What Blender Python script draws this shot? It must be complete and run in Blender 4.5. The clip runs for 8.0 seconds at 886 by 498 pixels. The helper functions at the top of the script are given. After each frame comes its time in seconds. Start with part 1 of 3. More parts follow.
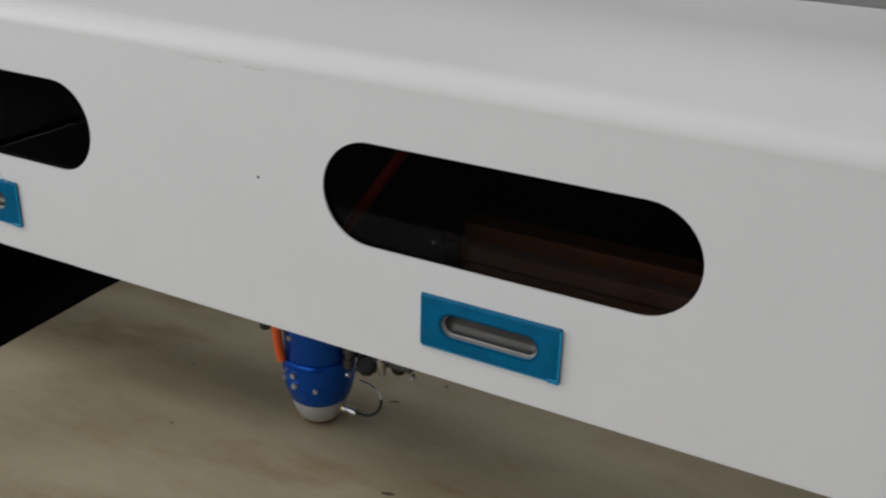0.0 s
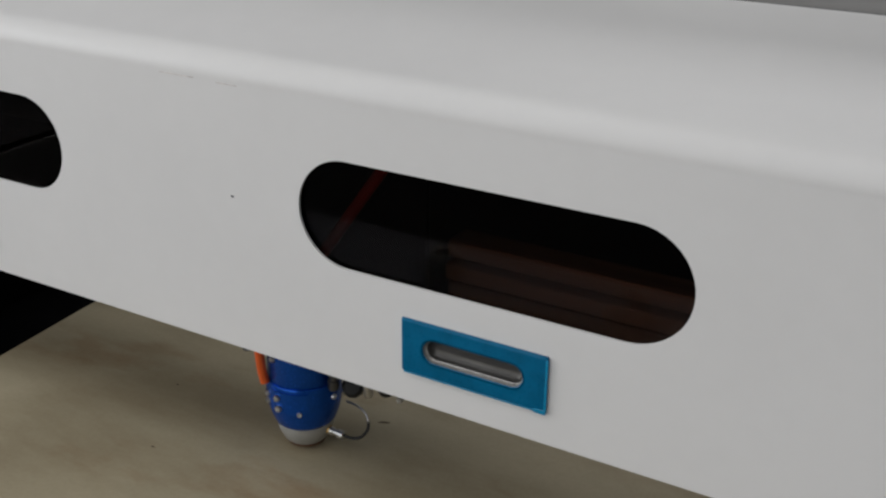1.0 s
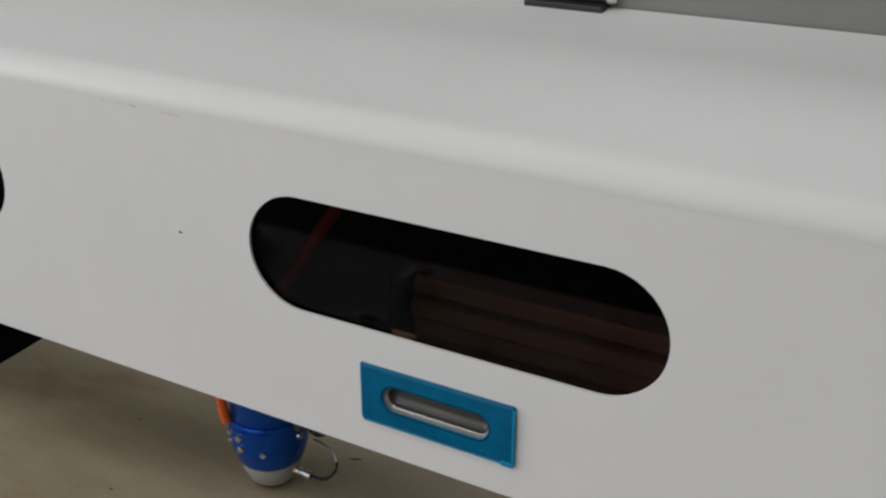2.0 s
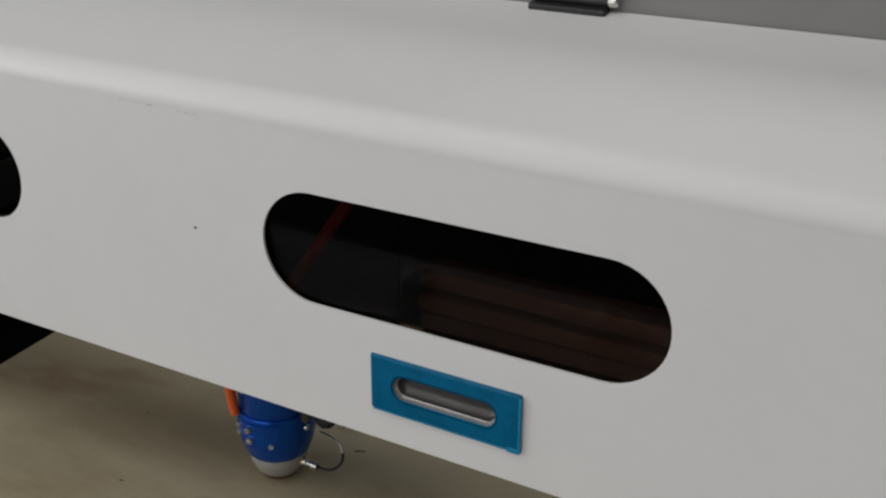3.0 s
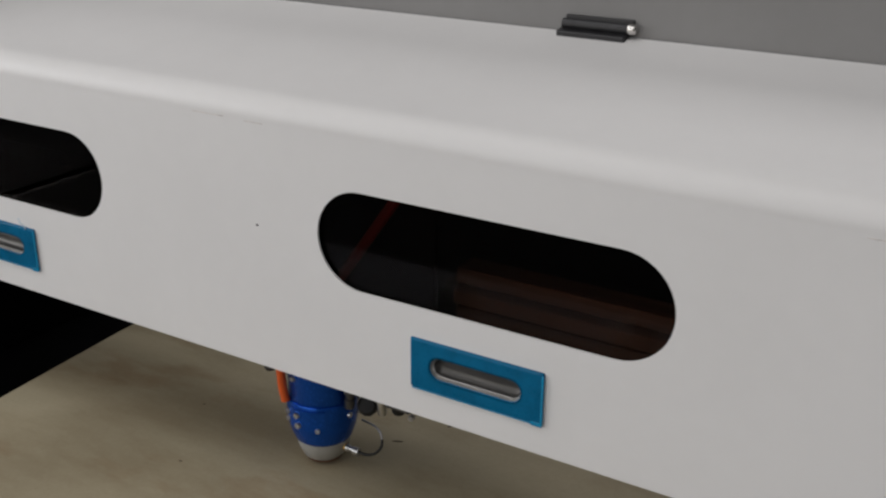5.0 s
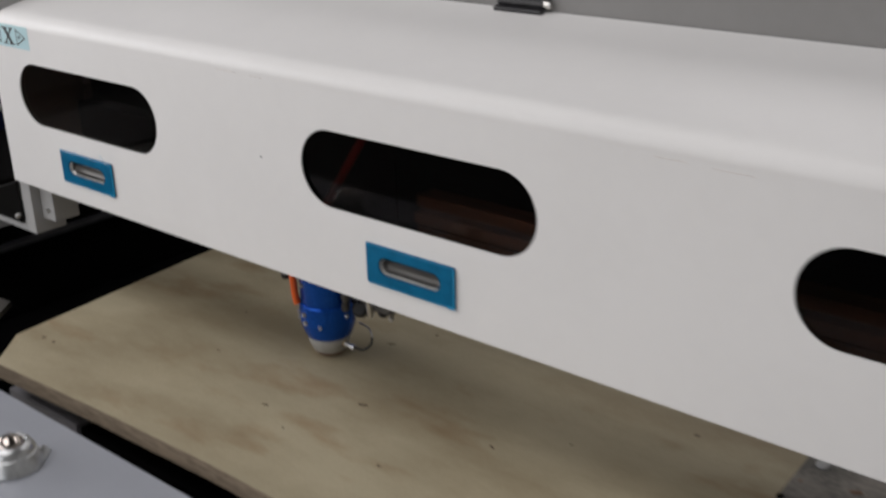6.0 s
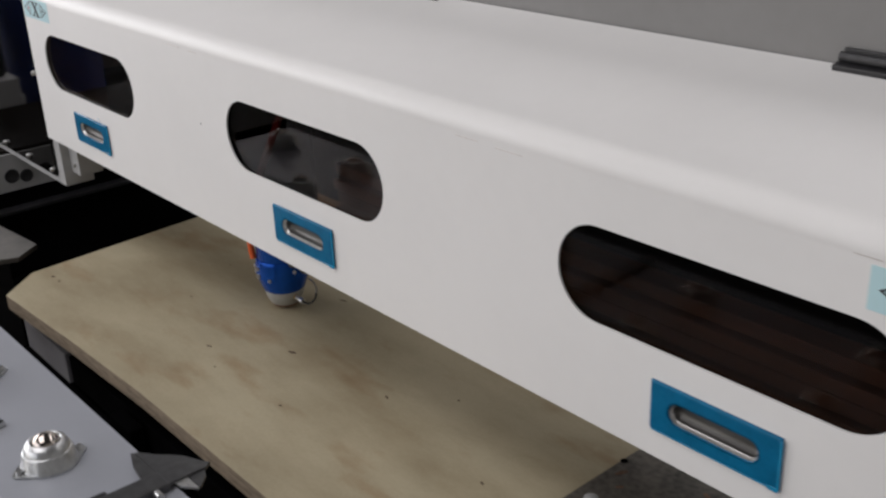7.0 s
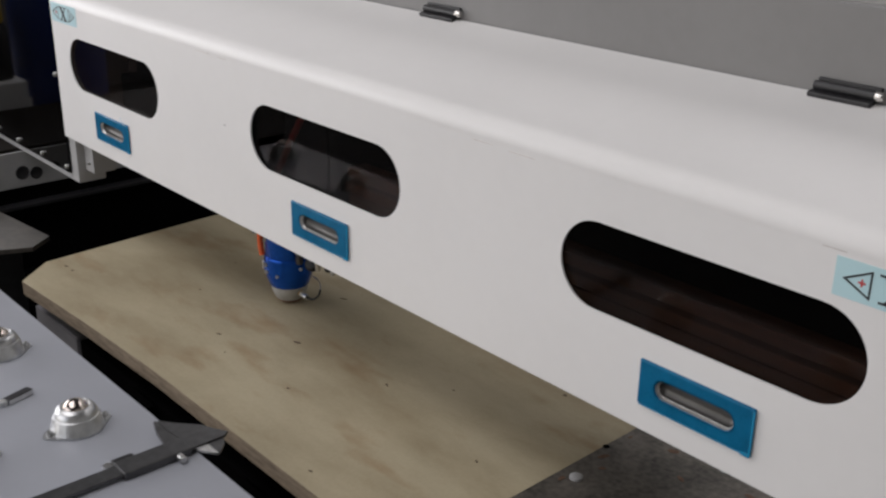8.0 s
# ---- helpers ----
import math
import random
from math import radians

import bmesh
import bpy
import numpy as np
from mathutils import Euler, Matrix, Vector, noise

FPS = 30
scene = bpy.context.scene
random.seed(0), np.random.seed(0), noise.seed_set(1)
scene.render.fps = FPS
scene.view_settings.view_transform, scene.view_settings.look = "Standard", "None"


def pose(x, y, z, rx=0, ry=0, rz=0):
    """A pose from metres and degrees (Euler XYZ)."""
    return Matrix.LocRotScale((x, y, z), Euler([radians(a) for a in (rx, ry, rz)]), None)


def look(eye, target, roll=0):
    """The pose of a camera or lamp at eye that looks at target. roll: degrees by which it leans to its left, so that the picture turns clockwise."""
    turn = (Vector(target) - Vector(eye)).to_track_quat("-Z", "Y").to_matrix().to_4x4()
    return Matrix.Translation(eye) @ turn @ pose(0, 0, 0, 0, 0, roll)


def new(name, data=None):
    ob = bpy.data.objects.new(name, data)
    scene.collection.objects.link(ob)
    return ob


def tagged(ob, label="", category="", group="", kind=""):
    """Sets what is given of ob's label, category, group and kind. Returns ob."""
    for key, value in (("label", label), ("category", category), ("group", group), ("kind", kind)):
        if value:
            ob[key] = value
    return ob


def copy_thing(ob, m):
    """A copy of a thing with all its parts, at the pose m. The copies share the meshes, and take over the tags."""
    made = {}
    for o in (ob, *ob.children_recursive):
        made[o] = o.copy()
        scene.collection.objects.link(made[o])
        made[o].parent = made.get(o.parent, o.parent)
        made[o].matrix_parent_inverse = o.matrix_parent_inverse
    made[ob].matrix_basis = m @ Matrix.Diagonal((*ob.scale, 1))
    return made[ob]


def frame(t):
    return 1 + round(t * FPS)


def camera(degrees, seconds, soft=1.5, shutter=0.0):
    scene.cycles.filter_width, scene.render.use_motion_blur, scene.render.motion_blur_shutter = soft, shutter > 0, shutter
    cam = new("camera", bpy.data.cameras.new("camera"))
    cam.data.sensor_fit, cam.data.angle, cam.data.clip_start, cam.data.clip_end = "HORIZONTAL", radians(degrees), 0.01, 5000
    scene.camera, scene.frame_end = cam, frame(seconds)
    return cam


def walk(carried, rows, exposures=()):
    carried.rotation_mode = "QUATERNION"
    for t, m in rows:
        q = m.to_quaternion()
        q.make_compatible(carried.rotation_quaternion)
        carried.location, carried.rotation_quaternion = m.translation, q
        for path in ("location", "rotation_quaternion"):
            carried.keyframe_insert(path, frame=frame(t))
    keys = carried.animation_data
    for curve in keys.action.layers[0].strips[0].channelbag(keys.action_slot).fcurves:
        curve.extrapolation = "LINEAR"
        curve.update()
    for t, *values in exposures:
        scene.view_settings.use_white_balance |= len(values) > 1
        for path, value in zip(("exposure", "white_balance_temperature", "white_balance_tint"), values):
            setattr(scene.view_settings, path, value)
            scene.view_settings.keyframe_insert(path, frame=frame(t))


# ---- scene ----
cam = camera(45.20, 8.0, soft=2.3, shutter=0.5)

# seconds, x, y, z, yaw, pitch, roll of the hand-held camera
PATH = [
    (0, 0.3747, -0.6477, 1.3611, 28.848, -23.464, 1.392),
    (0.5, 0.3765, -0.6240, 1.3621, 29.318, -23.707, 1.014),
    (1, 0.3737, -0.5983, 1.3652, 29.590, -23.770, 0.601),
    (1.5, 0.3695, -0.5705, 1.3692, 29.562, -23.769, 0.180),
    (1.7, 0.3684, -0.5488, 1.3705, 29.858, -24.029, -0.126),
    (2.25, 0.3690, -0.5270, 1.3712, 29.540, -23.900, 0.120),
    (2.8, 0.3694, -0.5525, 1.3718, 29.230, -23.724, 0.453),
    (3, 0.3704, -0.5605, 1.3760, 29.107, -23.782, 0.262),
    (3.5, 0.3737, -0.5816, 1.3774, 29.057, -23.498, 0.570),
    (4, 0.3754, -0.6099, 1.3785, 28.859, -22.899, 1.011),
    (4.5, 0.3776, -0.6300, 1.3771, 28.865, -22.349, 1.199),
    (4.7, 0.3850, -0.6348, 1.3772, 29.385, -22.140, 1.072),
    (5.8, 0.6518, -0.7277, 1.4072, 38.229, -20.994, -1.027),
    (6, 0.7283, -0.7471, 1.4123, 39.861, -22.143, -1.260),
    (6.5, 0.8962, -0.6895, 1.4480, 44.030, -23.880, -3.370),
    (7, 1.0229, -0.5916, 1.4353, 50.452, -23.355, -2.453),
    (7.5, 1.0798, -0.5945, 1.4500, 50.980, -23.240, -1.880),
    (8, 1.0806, -0.7040, 1.4400, 48.350, -21.560, 0.920),
]
walk(cam, [(t, pose(x, y, z, 90 + pitch, 0, yaw) @ pose(0, 0, 0, 0, 0, roll)) for t, x, y, z, yaw, pitch, roll in PATH],
     exposures=[(0, -0.94, 6500, 10), (1.5, -0.95, 6520, 10), (3.5, -1.0, 6640, 10.5), (4.7, -0.98, 6650, 11.5), (6, -0.73, 6650, 13), (8, -0.64, 6650, 14)])
LEAN = 0.2
SPECK = (-0.157, 1.064)

# ---- light ----
world = bpy.data.worlds.new("world")
scene.world = world
world.use_nodes = True
wn = world.node_tree.nodes
sky = wn.new("ShaderNodeTexSky")
sky.sky_type, sky.sun_disc = "NISHITA", False
sky.sun_elevation, sky.sun_rotation = radians(40), radians(200)
world.node_tree.links.new(sky.outputs[0], wn["Background"].inputs[0])
wn["Background"].inputs[1].default_value = 0.1


def area_lamp(name, eye, target, sx, sy, watts, colour):
    data = bpy.data.lights.new(name, "AREA")
    data.shape, data.size, data.size_y, data.energy, data.color = "RECTANGLE", sx, sy, watts, colour
    lamp = new(name, data)
    lamp.matrix_world = look(eye, target)
    return lamp


# daylight through the big workshop door; the three lamps after it are added fill
area_lamp("door_daylight", (-1.6, -4.9, 2.1), (-1.2, 0, 1.2), 5.6, 3.2, 106, (0.975, 0.985, 1.0))
area_lamp("left_fill", (-4.7, -1.9, 2.0), (-0.2, -0.1, 1.1), 3.4, 2.2, 172, (0.975, 0.985, 1.0))
area_lamp("rear_overhead_fill", (0.3, 2.2, 3.9), (0.2, 1.0, 0), 3.2, 1.8, 75, (0.98, 0.985, 1.0))
area_lamp("overhead_fill", (-0.6, -1.4, 3.9), (-0.4, -1.0, 0), 3.6, 2.4, 100, (0.98, 0.985, 1.0))


# ---- materials ----
def mat(name, colour, rough=0.5, metal=0.0, var=0.0, scale=20.0, bump=0.0, bump_scale=200.0, stretch=(1, 1, 1), second=None, coat=0.0, trans=0.0, ior=1.5, fine=0.0):
    """Principled material with colour variation at two scales and fine relief."""
    m = bpy.data.materials.new(name)
    m.use_nodes = True
    nt = m.node_tree
    b = nt.nodes["Principled BSDF"]
    b.inputs["Roughness"].default_value = rough
    b.inputs["Metallic"].default_value = metal
    b.inputs["Coat Weight"].default_value = coat
    b.inputs["Transmission Weight"].default_value = trans
    b.inputs["IOR"].default_value = ior
    b.inputs["Base Color"].default_value = (*colour, 1)
    co = nt.nodes.new("ShaderNodeTexCoord")
    mp = nt.nodes.new("ShaderNodeMapping")
    mp.inputs["Scale"].default_value = stretch
    nt.links.new(co.outputs["Object"], mp.inputs[0])
    if var or second:
        n1 = nt.nodes.new("ShaderNodeTexNoise")
        n1.inputs["Scale"].default_value, n1.inputs["Detail"].default_value = scale, 6
        n2 = nt.nodes.new("ShaderNodeTexNoise")
        n2.inputs["Scale"].default_value, n2.inputs["Detail"].default_value = scale * 11, 4
        for n in (n1, n2):
            nt.links.new(mp.outputs[0], n.inputs["Vector"])
        mx = nt.nodes.new("ShaderNodeMix")
        mx.data_type = "FLOAT"
        mx.inputs[0].default_value = 0.25 + fine
        nt.links.new(n1.outputs[0], mx.inputs[2])
        nt.links.new(n2.outputs[0], mx.inputs[3])
        ramp = nt.nodes.new("ShaderNodeValToRGB")
        lo = second or tuple(c * (1 - var) for c in colour)
        hi = tuple(min(1, c * (1 + var * 0.5)) for c in colour)
        ramp.color_ramp.elements[0].position, ramp.color_ramp.elements[0].color = 0.32, (*lo, 1)
        ramp.color_ramp.elements[1].position, ramp.color_ramp.elements[1].color = 0.62, (*hi, 1)
        nt.links.new(mx.outputs[0], ramp.inputs[0])
        nt.links.new(ramp.outputs[0], b.inputs["Base Color"])
        rr = nt.nodes.new("ShaderNodeMapRange")
        rr.inputs["To Min"].default_value, rr.inputs["To Max"].default_value = max(0, rough - 0.08), min(1, rough + 0.08)
        nt.links.new(n2.outputs[0], rr.inputs[0])
        nt.links.new(rr.outputs[0], b.inputs["Roughness"])
    if bump:
        nb = nt.nodes.new("ShaderNodeTexNoise")
        nb.inputs["Scale"].default_value, nb.inputs["Detail"].default_value = bump_scale, 3
        nt.links.new(mp.outputs[0], nb.inputs["Vector"])
        bp = nt.nodes.new("ShaderNodeBump")
        bp.inputs["Strength"].default_value, bp.inputs["Distance"].default_value = bump, 0.002
        nt.links.new(nb.outputs[0], bp.inputs["Height"])
        nt.links.new(bp.outputs[0], b.inputs["Normal"])
    return m


def board_material():
    """Weathered, stained particle board: pale tan with dark smudges, fine chips and faint yellowing."""
    m = mat("stained_board", (0.27, 0.235, 0.165), 0.62, bump=0.08, bump_scale=160)
    nt = m.node_tree
    b = nt.nodes["Principled BSDF"]
    co = nt.nodes.new("ShaderNodeTexCoord")

    def noise_node(scale, detail, rough=0.55):
        n = nt.nodes.new("ShaderNodeTexNoise")
        n.inputs["Scale"].default_value, n.inputs["Detail"].default_value, n.inputs["Roughness"].default_value = scale, detail, rough
        nt.links.new(co.outputs["Object"], n.inputs["Vector"])
        return n

    def ramp(a, ca, z, cz, source):
        r = nt.nodes.new("ShaderNodeValToRGB")
        r.color_ramp.elements[0].position, r.color_ramp.elements[0].color = a, (*ca, 1)
        r.color_ramp.elements[1].position, r.color_ramp.elements[1].color = z, (*cz, 1)
        nt.links.new(source.outputs[0], r.inputs[0])
        return r

    def mul(fac, a, c):
        x = nt.nodes.new("ShaderNodeMix")
        x.data_type, x.blend_type = "RGBA", "MULTIPLY"
        x.inputs[0].default_value = fac
        nt.links.new(a.outputs[0] if a.type != "MIX" else a.outputs[2], x.inputs[6])
        nt.links.new(c.outputs[0], x.inputs[7])
        return x

    base = ramp(0.35, (0.425, 0.368, 0.245), 0.68, (0.530, 0.463, 0.316), noise_node(3.2, 4))
    long = nt.nodes.new("ShaderNodeMapping")
    long.inputs["Scale"].default_value, long.inputs["Rotation"].default_value = (0.55, 1.5, 1), (0, 0, 0.25)
    nt.links.new(co.outputs["Object"], long.inputs[0])
    streak, blot = noise_node(6.5, 7, 0.6), noise_node(11, 5)
    for n in (streak, blot):
        nt.links.new(long.outputs[0], n.inputs["Vector"])
    smudge = ramp(0.36, (0.70, 0.65, 0.59), 0.60, (1, 1, 1), streak)
    rust = ramp(0.30, (0.70, 0.53, 0.40), 0.45, (1, 1, 1), blot)
    chips = ramp(0.35, (0.95, 0.94, 0.93), 0.6, (1.0, 1.0, 1.0), noise_node(240, 3))
    x = mul(0.75, base, smudge)
    x = mul(0.6, x, rust)
    x = mul(0.8, x, chips)
    nt.links.new(x.outputs[2], b.inputs["Base Color"])
    return m


WHITE = mat("white_powder_coat", (0.80, 0.79, 0.775), 0.47, var=0.03, scale=5, bump=0.05, bump_scale=900)
LIDGREY = mat("grey_lid_paint", (0.215, 0.213, 0.21), 0.36, var=0.07, scale=6, bump=0.05, bump_scale=700)
ACRYLIC = mat("smoked_acrylic", (0.255, 0.18, 0.15), 0.0, trans=1.0, ior=1.21)
BLACKPANEL = mat("dark_acrylic_panel", (0.0015, 0.0013, 0.0012), 0.05, ior=1.33)
FILM = mat("blue_protective_film", (0.0, 0.122, 0.25), 0.3, var=0.2, scale=45, bump=0.3, bump_scale=70, ior=1.25)
FILM2 = mat("film_fold_blue", (0.0, 0.23, 0.42), 0.25, var=0.15, scale=80, bump=0.2, bump_scale=150)
WISP = mat("clear_film_curl", (0.55, 0.68, 0.78), 0.2)
CHROME = mat("satin_nickel", (0.72, 0.70, 0.67), 0.17, 1.0, var=0.1, scale=90)
STEEL = mat("zinc_plated_steel", (0.68, 0.68, 0.67), 0.3, 1.0, var=0.15, scale=120, bump=0.05)
BALL = mat("polished_ball", (0.56, 0.50, 0.45), 0.16, 1.0)
ZINC = mat("dull_zinc", (0.60, 0.61, 0.61), 0.36, 1.0, var=0.25, scale=90, bump=0.06, bump_scale=260)
BLACKMETAL = mat("black_oxide", (0.022, 0.022, 0.024), 0.42, var=0.3, scale=80)
# blacker than the steel itself and without reflection: deep shade of the gaps
INNER = mat("cavity_shade_steel", (0.0042, 0.0042, 0.0046), 0.9, var=0.3, scale=12, ior=1.0)
BLUE = mat("blue_anodised", (0.002, 0.085, 0.47), 0.25, 0.65, var=0.12, scale=70, bump=0.04, bump_scale=500)
NOZZLE = mat("ceramic_ring", (0.46, 0.46, 0.44), 0.35, 0.3, var=0.1, scale=120)
COPPER = mat("scorched_copper", (0.26, 0.11, 0.06), 0.4, 0.8, var=0.3, scale=200)
ORANGE = mat("orange_air_hose", (0.85, 0.13, 0.02), 0.35, var=0.08, scale=100)
REDHOSE = mat("red_hose", (0.22, 0.008, 0.006), 0.4, var=0.08, scale=100)
GREASE = mat("greasy_dark_cover", (0.010, 0.007, 0.005), 0.6, var=0.5, scale=18, ior=1.2)
# one nickel in two tones: bowl darkened for recess shade, neck for lit lip
CUPWALL = mat("shaded_nickel_bowl", (0.10, 0.097, 0.092), 0.42, 0.85, var=0.35, scale=60, stretch=(0.3, 3, 3))
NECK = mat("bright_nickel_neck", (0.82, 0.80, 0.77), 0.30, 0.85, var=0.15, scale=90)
# dark only to keep reflections in the acrylic low
DARKWALL = mat("dark_reflected_wall", (0.10, 0.10, 0.105), 0.8, var=0.2, scale=1.5)
DARKPLATE = mat("oily_dark_steel", (0.135, 0.122, 0.105), 0.32, 0.35, var=0.0, second=(0.009, 0.011, 0.008), scale=8, fine=0.05, bump=0.1, bump_scale=90)
RUBBER = mat("black_rubber", (0.007, 0.007, 0.007), 0.55, var=0.2, scale=120)
BRASS = mat("brass_fitting", (0.62, 0.38, 0.09), 0.3, 1.0, var=0.1, scale=200)
BOARD = board_material()
BOARDEDGE = mat("board_edge", (0.42, 0.33, 0.235), 0.8, var=0.35, scale=40, bump=0.5, bump_scale=120, stretch=(1, 1, 6))
TABLE = mat("grey_table_paint", (0.37, 0.385, 0.425), 0.38, var=0.05, scale=9, bump=0.05, bump_scale=600)
PLATE = mat("oily_dark_steel", (0.20, 0.18, 0.155), 0.36, 0.35, var=0.0, second=(0.012, 0.014, 0.011), scale=13, fine=0.12, bump=0.12, bump_scale=90)
RACK = mat("oiled_rail_steel", (0.25, 0.16, 0.115), 0.45, 0.3, second=(0.10, 0.06, 0.043), scale=6, stretch=(0.4, 8, 8), bump=0.1)
DRUM = mat("blue_paint", (0.006, 0.045, 0.26), 0.4, var=0.15, scale=10)
YELLOW = mat("yellow_plastic", (0.55, 0.36, 0.03), 0.4, var=0.1, scale=20)
RUST = mat("rust_spot", (0.17, 0.10, 0.065), 0.8, var=0.4, scale=200)
# rail paint toned down to carry the shade beneath the board
RAILSHADE = mat("shaded_rail_paint", (0.22, 0.215, 0.23), 0.55, var=0.15, scale=16)
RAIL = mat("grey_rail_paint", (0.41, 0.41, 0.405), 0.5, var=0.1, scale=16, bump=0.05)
CALIPER = mat("caliper_steel", (0.12, 0.12, 0.122), 0.38, 0.85, var=0.2, scale=100, bump=0.05)
LABEL = mat("pale_blue_label", (0.50, 0.72, 0.76), 0.4, var=0.03, scale=40)
INK = mat("black_ink", (0.012, 0.012, 0.014), 0.5)
REDINK = mat("red_ink", (0.6, 0.03, 0.03), 0.5)
FLOOR = mat("dark_concrete", (0.024, 0.024, 0.023), 0.75, var=0.35, scale=2.5, bump=0.2, bump_scale=40)
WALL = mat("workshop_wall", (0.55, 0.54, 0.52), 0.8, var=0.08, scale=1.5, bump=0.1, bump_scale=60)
ROOF = mat("dark_roof_sheet", (0.06, 0.06, 0.062), 0.7, var=0.2, scale=2)
BURN = mat("scorch", (0.12, 0.085, 0.055), 0.9, var=0.4, scale=300)
SCUFF = mat("paint_scuff", (0.70, 0.665, 0.63), 0.6, var=0.3, scale=200)


# ---- mesh helpers ----
def link(name, bm, material, parent=None, label="", smooth=False, angle=None):
    me = bpy.data.meshes.new(name)
    bmesh.ops.recalc_face_normals(bm, faces=bm.faces)
    if smooth:
        lim = radians(angle or 35)
        for f in bm.faces:
            f.smooth = True
        for e in bm.edges:
            if len(e.link_faces) == 2 and e.calc_face_angle(0) > lim:
                e.smooth = False
    bm.to_mesh(me)
    bm.free()
    me.materials.append(material)
    ob = new(name, me)
    if parent:
        ob.parent = parent
    if label:
        ob["label"] = label
    return ob


def part(name, bm, material, parent, label="", smooth=False, angle=None):
    """One mesh under a thing or a part. Its vertices are given in world places and moved into the parent's frame."""
    m = Matrix.Identity(4)
    p = parent
    while p:
        m = p.matrix_basis.copy() @ m if p.parent else p.matrix_basis.copy() @ m
        p = p.parent
    bm.transform(m.inverted())
    return link(name, bm, material, parent, label, smooth, angle)


def empty(name, m, label, category, group="", kind=""):
    ob = new(name)
    ob.matrix_basis = m
    ob.empty_display_size = 0.02
    return tagged(ob, label, category, group, kind)


def box(x0, x1, y0, y1, z0, z1, bevel=0.0, bm=None, m=None, segs=2):
    tgt = bm or bmesh.new()
    w = bmesh.new()
    bmesh.ops.create_cube(w, size=1)
    bmesh.ops.transform(w, matrix=Matrix.LocRotScale(((x0 + x1) / 2, (y0 + y1) / 2, (z0 + z1) / 2), None, (x1 - x0, y1 - y0, z1 - z0)), verts=w.verts)
    if bevel:
        bmesh.ops.bevel(w, geom=w.edges, offset=bevel, segments=segs, affect="EDGES", profile=0.5)
    if m:
        w.transform(m)
    merge(tgt, w)
    return tgt


def merge(tgt, w):
    me = bpy.data.meshes.new("tmp")
    w.to_mesh(me)
    w.free()
    tgt.from_mesh(me)
    bpy.data.meshes.remove(me)
    return tgt


def lathe(profile, m, segs=40, bm=None):
    """Turned shape: profile rows of (radius, height), closed where the radius is 0."""
    tgt = bm or bmesh.new()
    w = bmesh.new()
    rings = []
    for r, z in profile:
        if r < 1e-6:
            rings.append([w.verts.new((0, 0, z))])
        else:
            rings.append([w.verts.new((r * math.cos(2 * math.pi * i / segs), r * math.sin(2 * math.pi * i / segs), z)) for i in range(segs)])
    for a, c in zip(rings, rings[1:]):
        for i in range(segs):
            j = (i + 1) % segs
            q = [a[i % len(a)], a[j % len(a)], c[j % len(c)], c[i % len(c)]]
            q = list(dict.fromkeys(q))
            if len(q) > 2:
                w.faces.new(q)
    w.transform(m)
    return merge(tgt, w)


def screw_head(place, way, r=0.004, bm=None):
    """Socket-head screw: a domed cylinder with a sunk hexagon."""
    m = Matrix.Translation(place) @ Vector(way).to_track_quat("Z", "Y").to_matrix().to_4x4()
    tgt = lathe([(0, -0.002), (r, -0.002), (r, r * 0.7), (r * 0.85, r), (r * 0.55, r), (r * 0.5, r * 0.4), (0, r * 0.4)], m, 14, bm)
    return tgt


def outline(bm, pts, z0, z1, m=None):
    """Prism on an outline in x, y between two heights."""
    w = bmesh.new()
    lo = [w.verts.new((x, y, z0)) for x, y in pts]
    hi = [w.verts.new((x, y, z1)) for x, y in pts]
    w.faces.new(lo[::-1])
    w.faces.new(hi)
    for i in range(len(pts)):
        j = (i + 1) % len(pts)
        w.faces.new((lo[i], lo[j], hi[j], hi[i]))
    if m:
        w.transform(m)
    return merge(bm, w)


def tube(name, points, r, material, parent, label="", cyclic=False):
    """A bent hose or wire as mesh, round a smooth curve through the points."""
    pts = [Vector(p) for p in points]
    fine = []
    for i in range(len(pts) - 1):
        p0, p1, p2, p3 = pts[max(i - 1, 0)], pts[i], pts[i + 1], pts[min(i + 2, len(pts) - 1)]
        for k in range(8):
            t = k / 8
            fine.append(0.5 * ((2 * p1) + (p2 - p0) * t + (2 * p0 - 5 * p1 + 4 * p2 - p3) * t * t + (3 * p1 - p0 - 3 * p2 + p3) * t ** 3))
    fine.append(pts[-1])
    bm = bmesh.new()
    rings = []
    up = Vector((0.3, 0.2, 1)).normalized()
    for i, p in enumerate(fine):
        d = (fine[min(i + 1, len(fine) - 1)] - fine[max(i - 1, 0)]).normalized()
        u = d.cross(up).normalized()
        w = d.cross(u)
        rings.append([bm.verts.new(p + (u * math.cos(a) + w * math.sin(a)) * r) for a in [2 * math.pi * k / 10 for k in range(10)]])
    for a, c in zip(rings, rings[1:]):
        for k in range(10):
            bm.faces.new((a[k], a[(k + 1) % 10], c[(k + 1) % 10], c[k]))
    bm.faces.new(rings[0])
    bm.faces.new(rings[-1][::-1])
    return part(name, bm, material, parent, label, True)


def stadium(cx, cz, length, height, n=20):
    r, a = height / 2, length / 2 - height / 2
    pts = []
    for i in range(n + 1):
        th = -math.pi / 2 + math.pi * i / n
        pts.append((cx + a + r * math.cos(th), cz + r * math.sin(th)))
    for i in range(n + 1):
        th = math.pi / 2 + math.pi * i / n
        pts.append((cx - a + r * math.cos(th), cz + r * math.sin(th)))
    return pts


